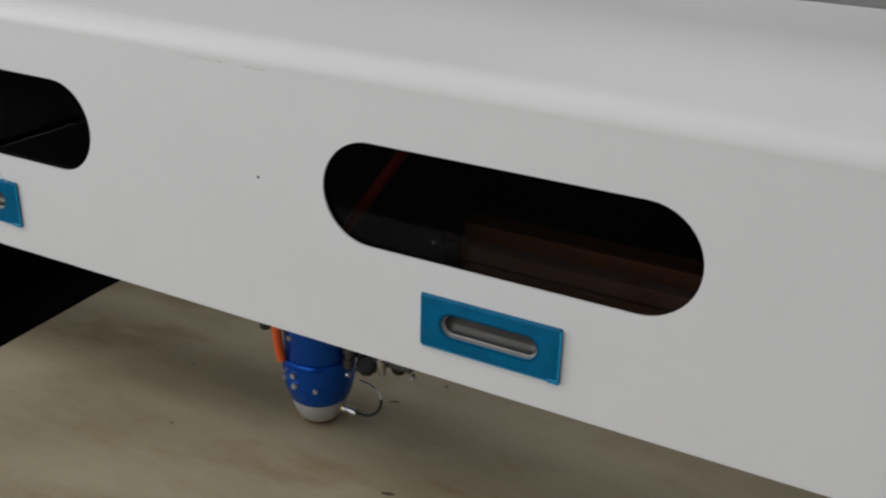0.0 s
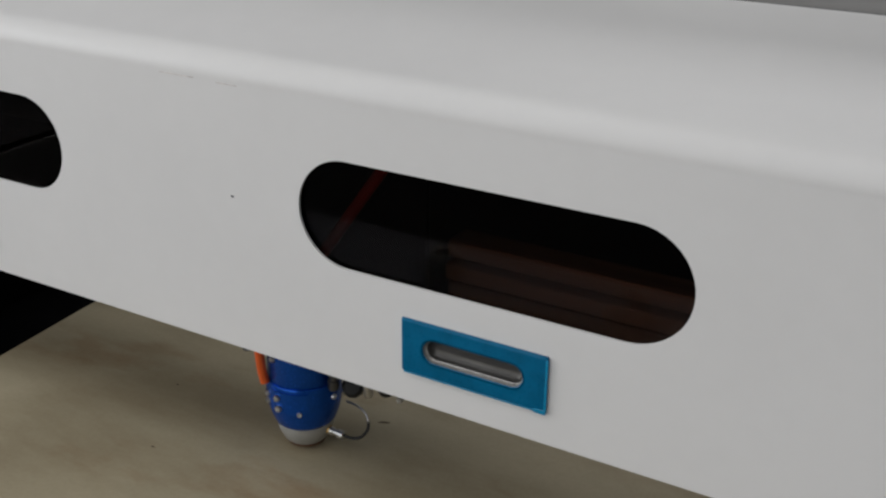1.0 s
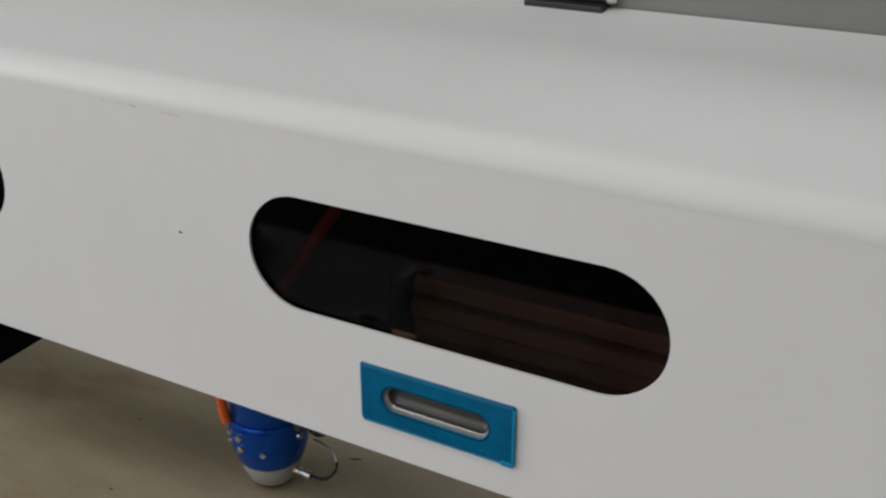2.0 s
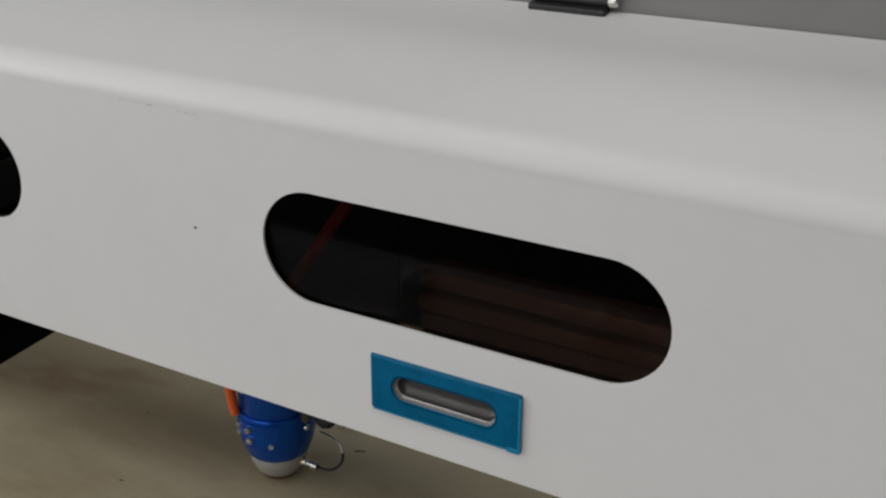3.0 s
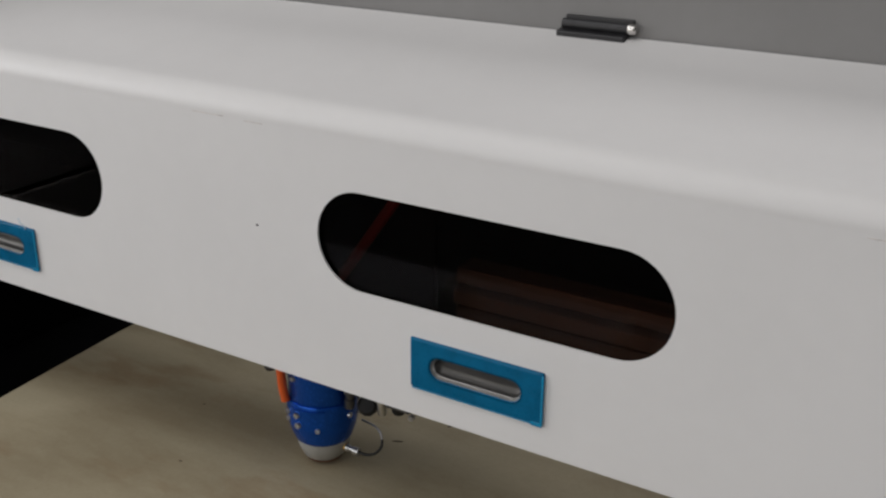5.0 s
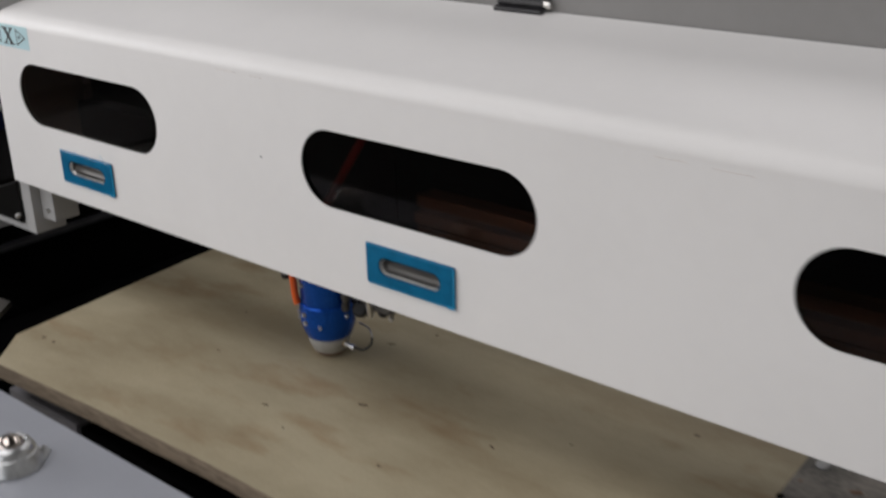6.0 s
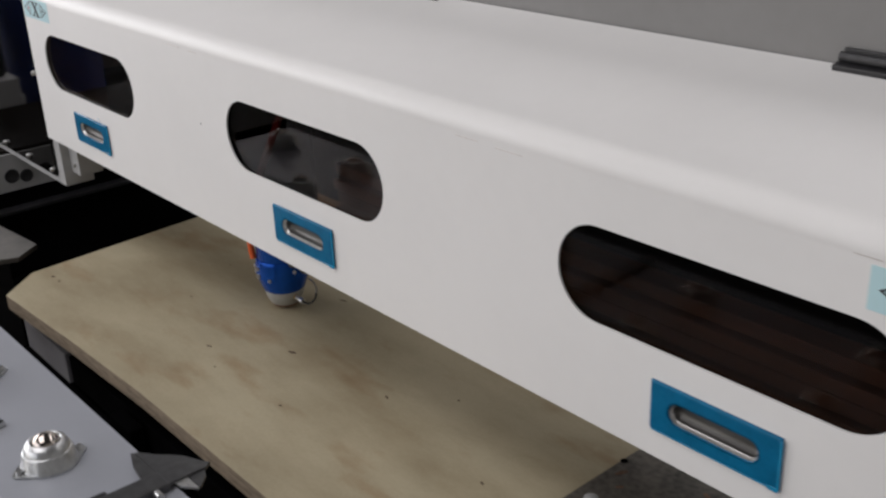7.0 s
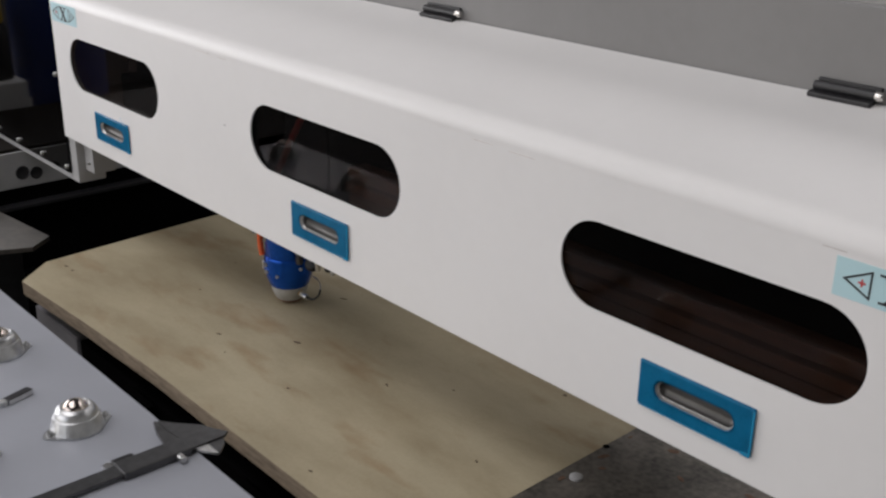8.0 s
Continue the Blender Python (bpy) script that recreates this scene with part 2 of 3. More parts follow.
def rounded(cx, cz, w, h, r, n=5):
    pts = []
    for sx, sz, a0 in ((1, -1, -90), (1, 1, 0), (-1, 1, 90), (-1, -1, 180)):
        for i in range(n + 1):
            a = radians(a0 + 90 * i / n)
            pts.append((cx + sx * (w / 2 - r) + r * math.cos(a), cz + sz * (h / 2 - r) + r * math.sin(a)))
    return pts


def ring_to_rect(hole, x0, x1, z0, z1):
    """For each point of a hole's outline the point of the rectangle round it, seen from its middle."""
    cx, cz = (x0 + x1) / 2, (z0 + z1) / 2
    out = []
    for x, z in hole:
        dx, dz = x - cx, z - cz
        k = min((x1 - x0) / 2 / max(abs(dx), 1e-9), (z1 - z0) / 2 / max(abs(dz), 1e-9))
        out.append((cx + dx * k, cz + dz * k))
    return out


def sheet_with_hole(bm, hole, rect, y0, y1):
    """A rectangle of sheet between y0 (front) and y1 (back) with an opening cut through it."""
    x0, x1, z0, z1 = rect
    fine = []
    for (xa, za), (xb, zb) in zip(hole, hole[1:] + hole[:1]):
        k = max(1, math.ceil(math.hypot(xb - xa, zb - za) / 0.004))
        fine += [(xa + (xb - xa) * i / k, za + (zb - za) * i / k) for i in range(k)]
    hole = fine
    outer = ring_to_rect(hole, *rect)
    n = len(hole)
    corners = [(x1, z0), (x1, z1), (x0, z1), (x0, z0)]
    for y in (y0, y1):
        hv = [bm.verts.new((x, y, z)) for x, z in hole]
        ov = [bm.verts.new((x, y, z)) for x, z in outer]
        for i in range(n):
            j = (i + 1) % n
            a, b = outer[i], outer[j]
            extra = []
            for c in corners:
                onsame = abs(a[0] - b[0]) < 1e-7 or abs(a[1] - b[1]) < 1e-7
                if not onsame and min(a[0], b[0]) - 1e-7 <= c[0] <= max(a[0], b[0]) + 1e-7 and min(a[1], b[1]) - 1e-7 <= c[1] <= max(a[1], b[1]) + 1e-7:
                    extra = [bm.verts.new((c[0], y, c[1]))]
            f = [hv[i], ov[i], *extra, ov[j], hv[j]]
            bm.faces.new(f if y == y0 else f[::-1])
        if y == y0:
            front = hv
    back = hv
    for i in range(n):
        j = (i + 1) % n
        bm.faces.new((front[i], front[j], back[j], back[i]))


def plain_sheet(bm, x0, x1, z0, z1, y0, y1):
    if x1 - x0 < 1e-5 or z1 - z0 < 1e-5:
        return
    for y in (y0, y1):
        v = [bm.verts.new(p) for p in ((x0, y, z0), (x1, y, z0), (x1, y, z1), (x0, y, z1))]
        bm.faces.new(v if y == y0 else v[::-1])


# ---- workshop ----
def structure(name, bm, material, label):
    return tagged(link(name, bm, material), label, kind="structure")


structure("floor", box(-5, 4.2, -5.2, 4.2, -0.1, 0), FLOOR, "dark worn concrete workshop floor")
structure("wall_back", box(-5, 4.2, 4.0, 4.2, 0, 4), WALL, "pale painted back wall of the workshop")
# unseen wall, added to shape the left light and the reflections
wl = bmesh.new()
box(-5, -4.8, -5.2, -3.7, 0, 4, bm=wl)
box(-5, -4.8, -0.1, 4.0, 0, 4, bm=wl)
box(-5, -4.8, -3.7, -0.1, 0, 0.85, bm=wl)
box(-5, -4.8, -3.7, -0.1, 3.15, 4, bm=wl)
structure("wall_left", wl, DARKWALL, "unseen dark side wall, added with an opening for the left lamp")
structure("wall_right", box(4.0, 4.2, -5.2, 4.0, 0, 4), WALL, "pale painted side wall of the workshop")
wf = bmesh.new()
box(-4.8, -4.5, -5.2, -5.0, 0, 4, bm=wf)
box(1.4, 4.0, -5.2, -5.0, 0, 4, bm=wf)
box(-4.5, 1.4, -5.2, -5.0, 3.8, 4, bm=wf)
structure("wall_front", wf, WALL, "workshop wall with a wide open door")
structure("ceiling", box(-5, 4.2, -5.2, 4.2, 4, 4.15), ROOF, "dark corrugated workshop roof")

# ---- gantry ----
X0, X1 = -0.715, 0.828            # ends of the cover
ZB, ZF = 0.9284, 1.1562            # lower edge of the face, start of the bend
YH, ZH = 0.1956, 1.2192           # hinge line
WIN = [(-0.501, 0), (0.062, 0), (0.611, 0)]
WINZ, WINL, WINH = 1.069, 0.3084, 0.086
PLATES = [-0.5745 + 0.06, 0.06, 0.561 + 0.06]
PW, PH, PZ = 0.12, 0.0447, 1.0 - 0.0447 / 2

gantry = empty("gantry", pose(0, 0, ZB), "white sheet-metal gantry cover with dark windows spanning a cutting bed", "machine gantry")

face = bmesh.new()
T2 = 0.002
zrow = (ZB, 0.9505, 1.0048, 1.0185, 1.1195, ZF)
cuts = sorted([X0, X1] + [c + d for c in PLATES for d in (-0.065, 0.065)] + [c + d for c, _ in WIN for d in (-0.165, 0.165)])
for k in (0, 2, 4):
    for xa, xb in zip(cuts, cuts[1:]):
        plain_sheet(face, xa, xb, zrow[k], zrow[k + 1], 0, T2)
x = X0
for c in PLATES:
    plain_sheet(face, x, c - 0.065, zrow[1], zrow[2], 0, T2)
    sheet_with_hole(face, rounded(c, PZ, 0.100, 0.030, 0.006), (c - 0.065, c + 0.065, zrow[1], zrow[2]), 0, T2)
    x = c + 0.065
plain_sheet(face, x, X1, zrow[1], zrow[2], 0, T2)
x = X0
for c, _ in WIN:
    plain_sheet(face, x, c - 0.165, zrow[3], zrow[4], 0, T2)
    sheet_with_hole(face, stadium(c, WINZ, WINL, WINH), (c - 0.165, c + 0.165, zrow[3], zrow[4]), 0, T2)
    x = c + 0.165
plain_sheet(face, x, X1, zrow[3], zrow[4], 0, T2)
# folded lower lip and the end edges
bmesh.ops.remove_doubles(face, verts=face.verts, dist=0.00001)
part("front_panel", face, WHITE, gantry)
part("lower_lip", box(X0, X1, 0.0005, 0.016, ZB - 0.0008, ZB + 0.0012), WHITE, gantry)

# bend and sloping top
slope = math.atan2(ZH - 1.1750, YH)
R = 0.021
prof = [(0.0, ZF - 0.0001), (0.0, ZF + 0.002)]
a1 = math.pi / 2 - slope
for i in range(1, 19):
    a = a1 * i / 18
    prof.append((R - R * math.cos(a), ZF + 0.002 + R * math.sin(a)))
yl, zl = prof[-1]
prof.append((yl + 0.004 * math.cos(slope), zl + 0.004 * math.sin(slope)))
prof.append((YH, ZH))
top = bmesh.new()
cols = [[top.verts.new((xx, y, z)) for y, z in prof] for xx in (X0, -0.2, 0.3, X1)]
for a, c in zip(cols, cols[1:]):
    for i in range(len(prof) - 1):
        top.faces.new((a[i], c[i], c[i + 1], a[i + 1]))
part("top_panel", top, WHITE, gantry, "", True, 60)

# panes of smoked acrylic behind the openings, leaning slightly forward
for c, _ in WIN:
    m = Matrix.Translation((c, 0.0041, WINZ)) @ pose(0, 0, 0, LEAN, 0, 0)
    part("window_pane", box(-0.163, 0.163, 0, 0.003, -0.052, 0.052, m=m), ACRYLIC, gantry, "glossy smoked brown acrylic pane").visible_shadow = False

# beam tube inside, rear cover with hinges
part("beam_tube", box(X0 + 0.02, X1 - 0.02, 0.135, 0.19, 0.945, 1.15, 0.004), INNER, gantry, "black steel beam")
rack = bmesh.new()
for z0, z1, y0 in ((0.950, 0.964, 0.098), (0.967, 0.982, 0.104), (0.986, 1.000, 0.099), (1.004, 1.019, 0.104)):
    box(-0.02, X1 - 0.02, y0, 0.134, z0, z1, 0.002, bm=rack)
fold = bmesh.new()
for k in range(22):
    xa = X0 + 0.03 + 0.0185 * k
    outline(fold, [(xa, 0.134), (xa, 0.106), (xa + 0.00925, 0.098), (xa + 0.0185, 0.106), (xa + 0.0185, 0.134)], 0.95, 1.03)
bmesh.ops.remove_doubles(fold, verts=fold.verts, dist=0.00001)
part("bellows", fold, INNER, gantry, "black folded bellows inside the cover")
part("linear_rail", rack, RACK, gantry, "brownish steel guide rail inside the cover")
lid = bmesh.new()
box(X0, X1, YH + 0.002, YH + 0.02, ZH - 0.005, 1.302, 0.0015, bm=lid)
part("rear_cover", lid, LIDGREY, gantry, "light grey raised rear cover")
part("rear_shell", box(X0, X1, YH + 0.021, YH + 0.10, 0.95, 1.20, 0.002), LIDGREY, gantry)


def hinge(x):
    """Black butt hinge: two leaves, knuckle and a bright pin end."""
    w = 0.062
    leaf = part("hinge", box(x, x + w, YH - 0.012, YH - 0.0005, ZH - 0.0025, ZH + 0.0045, 0.0012, m=Matrix.Translation((0, YH, ZH)) @ pose(0, 0, 0, math.degrees(slope)) @ Matrix.Translation((0, -YH, -ZH))), BLACKMETAL, gantry, "black hinge on the cover's edge")
    part("leaf", box(x + 0.004, x + w + 0.004, YH - 0.002, YH + 0.0018, ZH + 0.004, ZH + 0.0145, 0.001), BLACKMETAL, leaf)
    m = Matrix.Translation((x + 0.003, YH - 0.004, ZH + 0.0075)) @ pose(0, 0, 0, 0, 90, 0)
    part("knuckle", lathe([(0, 0), (0.0042, 0), (0.0042, w), (0, w)], m, 20), BLACKMETAL, leaf, "", True)
    part("pin", lathe([(0, w - 0.002), (0.0045, w - 0.002), (0.0040, w + 0.003), (0.003, w + 0.005), (0, w + 0.005)], m, 16), CHROME, leaf, "steel pin end", True)


hinge(0.029)
hinge(0.581)


def pull_handle(cx):
    """Flush pull: steel plate with a stadium cup, still covered by blue film."""
    hole = stadium(0, 0, 0.083, 0.0195, 12)
    m = Matrix.Translation((cx, 0, PZ))
    base = bmesh.new()
    sheet_with_hole(base, hole, (-PW / 2 + 0.001, PW / 2 - 0.001, -PH / 2 + 0.001, PH / 2 - 0.001), -0.0016, -0.0002)
    rim = rounded(0, 0, PW, PH, 0.0012, 3)
    v0 = [base.verts.new((x, -0.0004, z)) for x, z in rim]
    v1 = [base.verts.new((x, 0.0004, z)) for x, z in rim]
    for i in range(len(rim)):
        j = (i + 1) % len(rim)
        base.faces.new((v0[i], v0[j], v1[j], v1[i]))
    base.transform(m)
    h = part("pull_handle", base, CHROME, gantry, "recessed metal pull under blue film")
    film = bmesh.new()
    sheet_with_hole(film, stadium(0, 0, 0.0834, 0.0199, 12), (-PW / 2 + 0.0022, PW / 2 - 0.0022, -PH / 2 + 0.0022, PH / 2 - 0.0022), -0.0030, -0.0023)
    film.transform(m)
    part("protective_film", film, FILM, h, "blue plastic film")
    roll = bmesh.new()
    rolls = [[roll.verts.new((x, y, z)) for x, z in rounded(0, 0, PW - g, PH - g, 0.0014, 4)] for g, y in ((0.0046, -0.0030), (0.0030, -0.0029), (0.0014, -0.0025), (0.0003, -0.0018), (-0.0003, -0.0006))]
    for a, c in zip(rolls, rolls[1:]):
        for i in range(len(a)):
            j = (i + 1) % len(a)
            roll.faces.new((a[i], a[j], c[j], c[i]))
    roll.transform(m)
    part("film_roll", roll, FILM, h, "film drawn round the plate's edge", True, 80)
    fold = box(PW / 2 - 0.0016, PW / 2 + 0.0007, -0.0032, -0.0016, -PH / 2 - 0.0006, PH / 2 - 0.002, 0.0007)
    fold.transform(m)
    part("film_fold", fold, FILM2, h, "folded film edge")
    lip = bmesh.new()
    box(-PW / 2 + 0.002, PW / 2 - 0.004, -0.0028, -0.0012, -PH / 2 - 0.0009, -PH / 2 + 0.0004, 0.0004, bm=lip)
    box(PW / 2 - 0.009, PW / 2 + 0.0003, -0.0034, -0.0026, -PH / 2 - 0.0014, -PH / 2 + 0.0022, 0.0004, bm=lip)
    lip.transform(m)
    part("film_edge", lip, FILM2, h, "film edge folded under the plate")
    cup = bmesh.new()
    rimb = bmesh.new()
    rl = [[rimb.verts.new((x, y, z)) for x, z in stadium(0, 0, 0.083 + 2 * g, 0.0195 + 2 * g, 12)] for g, y in ((0.0012, -0.0030), (0.0005, -0.0030), (-0.0001, -0.0027), (-0.0005, -0.0020))]
    for a, c in zip(rl, rl[1:]):
        for i in range(len(a)):
            j = (i + 1) % len(a)
            rimb.faces.new((a[i], a[j], c[j], c[i]))
    rimb.transform(m)
    part("rim", rimb, FILM, h, "film drawn over the rolled rim", True, 80)
    neck = bmesh.new()
    necks = [[neck.verts.new((x, y, z)) for x, z in stadium(0, 0, 0.083 + 2 * g, 0.0195 + 2 * g, 12)] for g, y in ((-0.0004, -0.0022), (-0.0007, -0.0010), (-0.0012, 0.0006), (-0.0020, 0.0018))]
    for a, c in zip(necks, necks[1:]):
        for i in range(len(a)):
            j = (i + 1) % len(a)
            neck.faces.new((a[i], a[j], c[j], c[i]))
    neck.transform(m)
    part("bright_neck", neck, NECK, h, "bare bright nickel inside the lip", True, 80)
    loops = []
    for grow, y in ((-0.0019, 0.0016), (-0.0023, 0.0024), (-0.0028, 0.0038), (-0.0042, 0.0056), (-0.0062, 0.0066), (-0.0080, 0.0069)):
        loops.append([cup.verts.new((x, y, z)) for x, z in stadium(0, 0, 0.083 + 2 * grow, 0.0195 + 2 * grow, 12)])
    for a, c in zip(loops, loops[1:]):
        for i in range(len(a)):
            j = (i + 1) % len(a)
            cup.faces.new((a[i], a[j], c[j], c[i]))
    cup.transform(m)
    part("cup", cup, CUPWALL, h, "smooth nickel bowl with recess shade in its colour", True, 80)
    back = bmesh.new()
    ring = stadium(0, 0, 0.083 - 0.0159, 0.0195 - 0.0159, 12)
    back.faces.new([back.verts.new((x, 0.00688, z)) for x, z in ring])
    back.transform(m)
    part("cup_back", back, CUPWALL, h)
    return h


pulls = [pull_handle(c) for c in PLATES]
wx = PLATES[0] + PW / 2 - 0.012
tube("film_wisp", [(wx, -0.003, 0.9985), (wx + 0.002, -0.005, 1.003), (wx - 0.001, -0.007, 1.0075), (wx - 0.0035, -0.006, 1.011)], 0.0005, WISP, pulls[0], "clear curl of peeled film")


def warning_label(x0, z0, w=0.099, h=0.031):
    """Pale blue sticker: an X between two arrow triangles, a red cross in one."""
    m = Matrix.Translation((x0 + w / 2, -0.0004, z0 + h / 2)) @ pose(0, 0, 0, 90, 0, 0)
    s = part("warning_label", box(-w / 2, w / 2, -h / 2, h / 2, -0.0003, 0.0, m=m), LABEL, gantry, "pale blue sticker with a black X")

    def tri(sign):
        outer = [(sign * 0.043, 0), (sign * 0.020, 0.0115), (sign * 0.020, -0.0115)]
        inner = [(sign * 0.0395, 0), (sign * 0.0215, 0.009), (sign * 0.0215, -0.009)]
        bm = bmesh.new()
        o = [bm.verts.new((x, y, 0.0003)) for x, y in outer]
        n = [bm.verts.new((x, y, 0.0003)) for x, y in inner]
        for i in range(3):
            j = (i + 1) % 3
            bm.faces.new((o[i], o[j], n[j], n[i]))
        bm.transform(m)
        part("arrow_triangle", bm, INK, s)
        cross = bmesh.new()
        box(sign * 0.0275 - 0.003, sign * 0.0275 + 0.003, -0.0007, 0.0007, 0.0002, 0.0004, bm=cross)
        box(sign * 0.0275 - 0.0007, sign * 0.0275 + 0.0007, -0.003, 0.003, 0.0002, 0.0004, bm=cross)
        cross.transform(m)
        part("cross", cross, REDINK if sign < 0 else INK, s)

    tri(-1)
    tri(1)
    # letter X with serifs: one heavy and one thin stroke
    letter = bmesh.new()
    outline(letter, [(-0.0115, 0.0105), (-0.0045, 0.0105), (0.0115, -0.0105), (0.0045, -0.0105)], 0.0002, 0.0005)
    outline(letter, [(0.0075, 0.0105), (0.0100, 0.0105), (-0.0075, -0.0105), (-0.0100, -0.0105)], 0.0002, 0.0006)
    for sx, sz, ww in ((-0.008, 0.0105, 0.0135), (0.0085, 0.0105, 0.0095), (0.008, -0.0105, 0.0135), (-0.0085, -0.0105, 0.0095)):
        box(sx - ww / 2, sx + ww / 2, sz - 0.0009, sz + 0.0009, 0.0002, 0.00055, bm=letter)
    letter.transform(m)
    part("letter", letter, INK, s, "black letter X")


warning_label(-0.711, 1.1305)
warning_label(0.728, 1.1205)

# scuffs along the bend and a small dark speck on the face
for x, z, l in ((-0.205, 1.1553, 0.035), (-0.155, 1.1545, 0.02), (0.345, 1.1525, 0.03), (0.40, 1.1515, 0.035), (0.725, 1.1555, 0.02)):
    part("scuff", box(x - l / 2, x + l / 2, -0.00025, 0.0, z - 0.0004, z + 0.0004), SCUFF, gantry)
part("speck", box(SPECK[0] - 0.0012, SPECK[0] + 0.0012, -0.0003, 0, SPECK[1] - 0.0008, SPECK[1] + 0.0008), INK, gantry)

# end housing with a dark acrylic front, white steel frame, screws
YE = 0.006
part("end_post", box(-0.7155, -0.690, YE, YE + 0.05, 0.845, 1.25, 0.001), RAIL, gantry, "pale grey folded steel post")
part("end_sill", box(-1.30, -0.716, YE, YE + 0.05, 0.845, 0.862, 0.001), RAIL, gantry, "grey folded sill")
part("end_panel", box(-1.295, -0.7175, YE - 0.004, YE, 0.8575, 1.25, 0.0006), BLACKPANEL, gantry, "glossy dark acrylic end panel")
part("end_back", box(-1.29, -0.70, YE + 0.051, YE + 0.12, 0.88, 1.24, 0.001), RAIL, gantry)
part("inner_bracket", box(-0.689, -0.655, 0.02, 0.06, 0.868, 0.94, 0.001), RAIL, gantry, "pale grey bracket with a screw")
for p in ((-0.726, 1.035), (-0.726, 0.868), (-0.835, 0.868), (-0.95, 0.868), (-1.06, 0.868), (-0.726, 1.2)):
    part("screw", screw_head((p[0], YE - 0.005, p[1]), (0, -1, 0), 0.0042), STEEL, gantry, "", True)
part("screw", screw_head((-0.669, 0.0195, 0.884), (0, -1, 0), 0.003), STEEL, gantry, "", True)
# carriages under the housing that ride on the side beam
part("carriage", box(-1.25, -0.97, 0.06, 0.17, 0.8425, 0.884, 0.004), INNER, gantry)
part("carriage", box(0.85, 1.25, 0.03, 0.17, 0.80, 1.1, 0.004), INNER, gantry)

# ---- laser head ----
HX, HY, HT = -0.178, 0.106, 0.7715
laser_head = empty("laser_head", pose(HX, HY, HT), "blue anodised cutting head with silver nozzle just above the board", "laser head")
hm = Matrix.Translation((HX, HY, HT))
part("upper_body", lathe([(0, 0.075), (0.0370, 0.075), (0.0378, 0.077), (0.0378, 0.19), (0, 0.19)], hm, 48), BLUE, laser_head, "", True)
part("collar", lathe([(0, 0.030), (0.0335, 0.030), (0.0372, 0.040), (0.0395, 0.050), (0.0400, 0.056), (0.0400, 0.074), (0.0390, 0.0765), (0, 0.0765)], hm, 48), BLUE, laser_head, "", True)
part("lower_ring", lathe([(0, 0.0265), (0.0310, 0.0265), (0.0322, 0.0275), (0.0333, 0.0305), (0, 0.0305)], hm, 48), BLUE, laser_head, "", True)
part("nozzle_ring", lathe([(0, 0.003), (0.0200, 0.003), (0.0235, 0.006), (0.0290, 0.017), (0.0305, 0.0240), (0.0305, 0.0266), (0, 0.0266)], hm, 48), NOZZLE, laser_head, "silver grey nozzle ring", True)
part("nozzle_tip", lathe([(0, 0), (0.012, 0.0), (0.0205, 0.0016), (0.0214, 0.0034), (0, 0.0034)], hm, 40), COPPER, laser_head, "scorched copper tip", True)
seam = bmesh.new()
for a in range(-106, -46, 6):
    box(0.0385, 0.0412, -0.0030, 0.0030, 0.050, 0.0725, 0.0, bm=seam, m=hm @ pose(0, 0, 0, 0, 0, a))
bmesh.ops.remove_doubles(seam, verts=seam.verts, dist=0.002)
part("clamp_plate", seam, BLUE, laser_head)


def on_head(angle, z, r=0.0405):
    a = radians(angle)
    return (HX + r * math.cos(a), HY + r * math.sin(a), HT + z), (math.cos(a), math.sin(a), 0)


for ang, z, r in ((-95, 0.0655, 0.0034), (-93, 0.0545, 0.0036), (-61, 0.0515, 0.0028), (-123, 0.063, 0.0032), (-122, 0.055, 0.0030), (-107, 0.104, 0.0032), (-6, 0.062, 0.0030), (30, 0.054, 0.0030)):
    p, w = on_head(ang, z, 0.0373 if z > 0.08 else 0.0410 if -110 < ang < -48 else 0.0397)
    part("screw", screw_head(p, w, r), STEEL, laser_head, "", True)

tube("air_hose", [on_head(-134, 0.19, 0.0475)[0], on_head(-132, 0.13, 0.0465)[0], on_head(-129, 0.105, 0.0455)[0], on_head(-126, 0.088, 0.0445)[0], on_head(-123, 0.075, 0.0425)[0]], 0.0050, ORANGE, laser_head, "bright orange air hose")
part("hose_fitting", lathe([(0, 0), (0.0055, 0), (0.0065, 0.002), (0.0065, 0.016), (0.005, 0.018), (0, 0.018)], Matrix.Translation(on_head(-142, 0.106, 0.056)[0]), 14), BLACKMETAL, laser_head, "", True)
# side bracket, black knob and push fittings
part("side_arm", box(HX + 0.040, HX + 0.112, HY + 0.006, HY + 0.020, HT + 0.077, HT + 0.092, 0.002), CALIPER, laser_head, "grey steel side arm")
part("clamp_fitting", lathe([(0, 0), (0.0045, 0), (0.006, 0.002), (0.006, 0.012), (0.0045, 0.013), (0.0045, 0.018), (0.007, 0.019), (0.007, 0.040), (0, 0.040)], Matrix.Translation((HX + 0.043, HY - 0.008, HT + 0.073)) @ pose(0, 0, 0, 6, 10, 0), 18), CALIPER, laser_head, "grey steel clamp fitting", True)
part("knob", lathe([(0, 0), (0.0090, 0), (0.0115, 0.003), (0.0120, 0.008), (0.0110, 0.013), (0.008, 0.015), (0, 0.0155)], Matrix.Translation((HX + 0.055, HY + 0.012, HT + 0.070)) @ pose(0, 0, 0, 62, 0, 28), 10), RUBBER, laser_head, "black faceted knob", True, 20)
part("connector", lathe([(0, 0), (0.0035, 0), (0.0048, 0.002), (0.0048, 0.016), (0.0038, 0.017), (0.0038, 0.022), (0.0055, 0.023), (0.0055, 0.042), (0, 0.042)], Matrix.Translation((HX + 0.079, HY + 0.004, HT + 0.069)) @ pose(0, 0, 0, 4, -4, 0), 16), STEEL, laser_head, "silver plug", True)
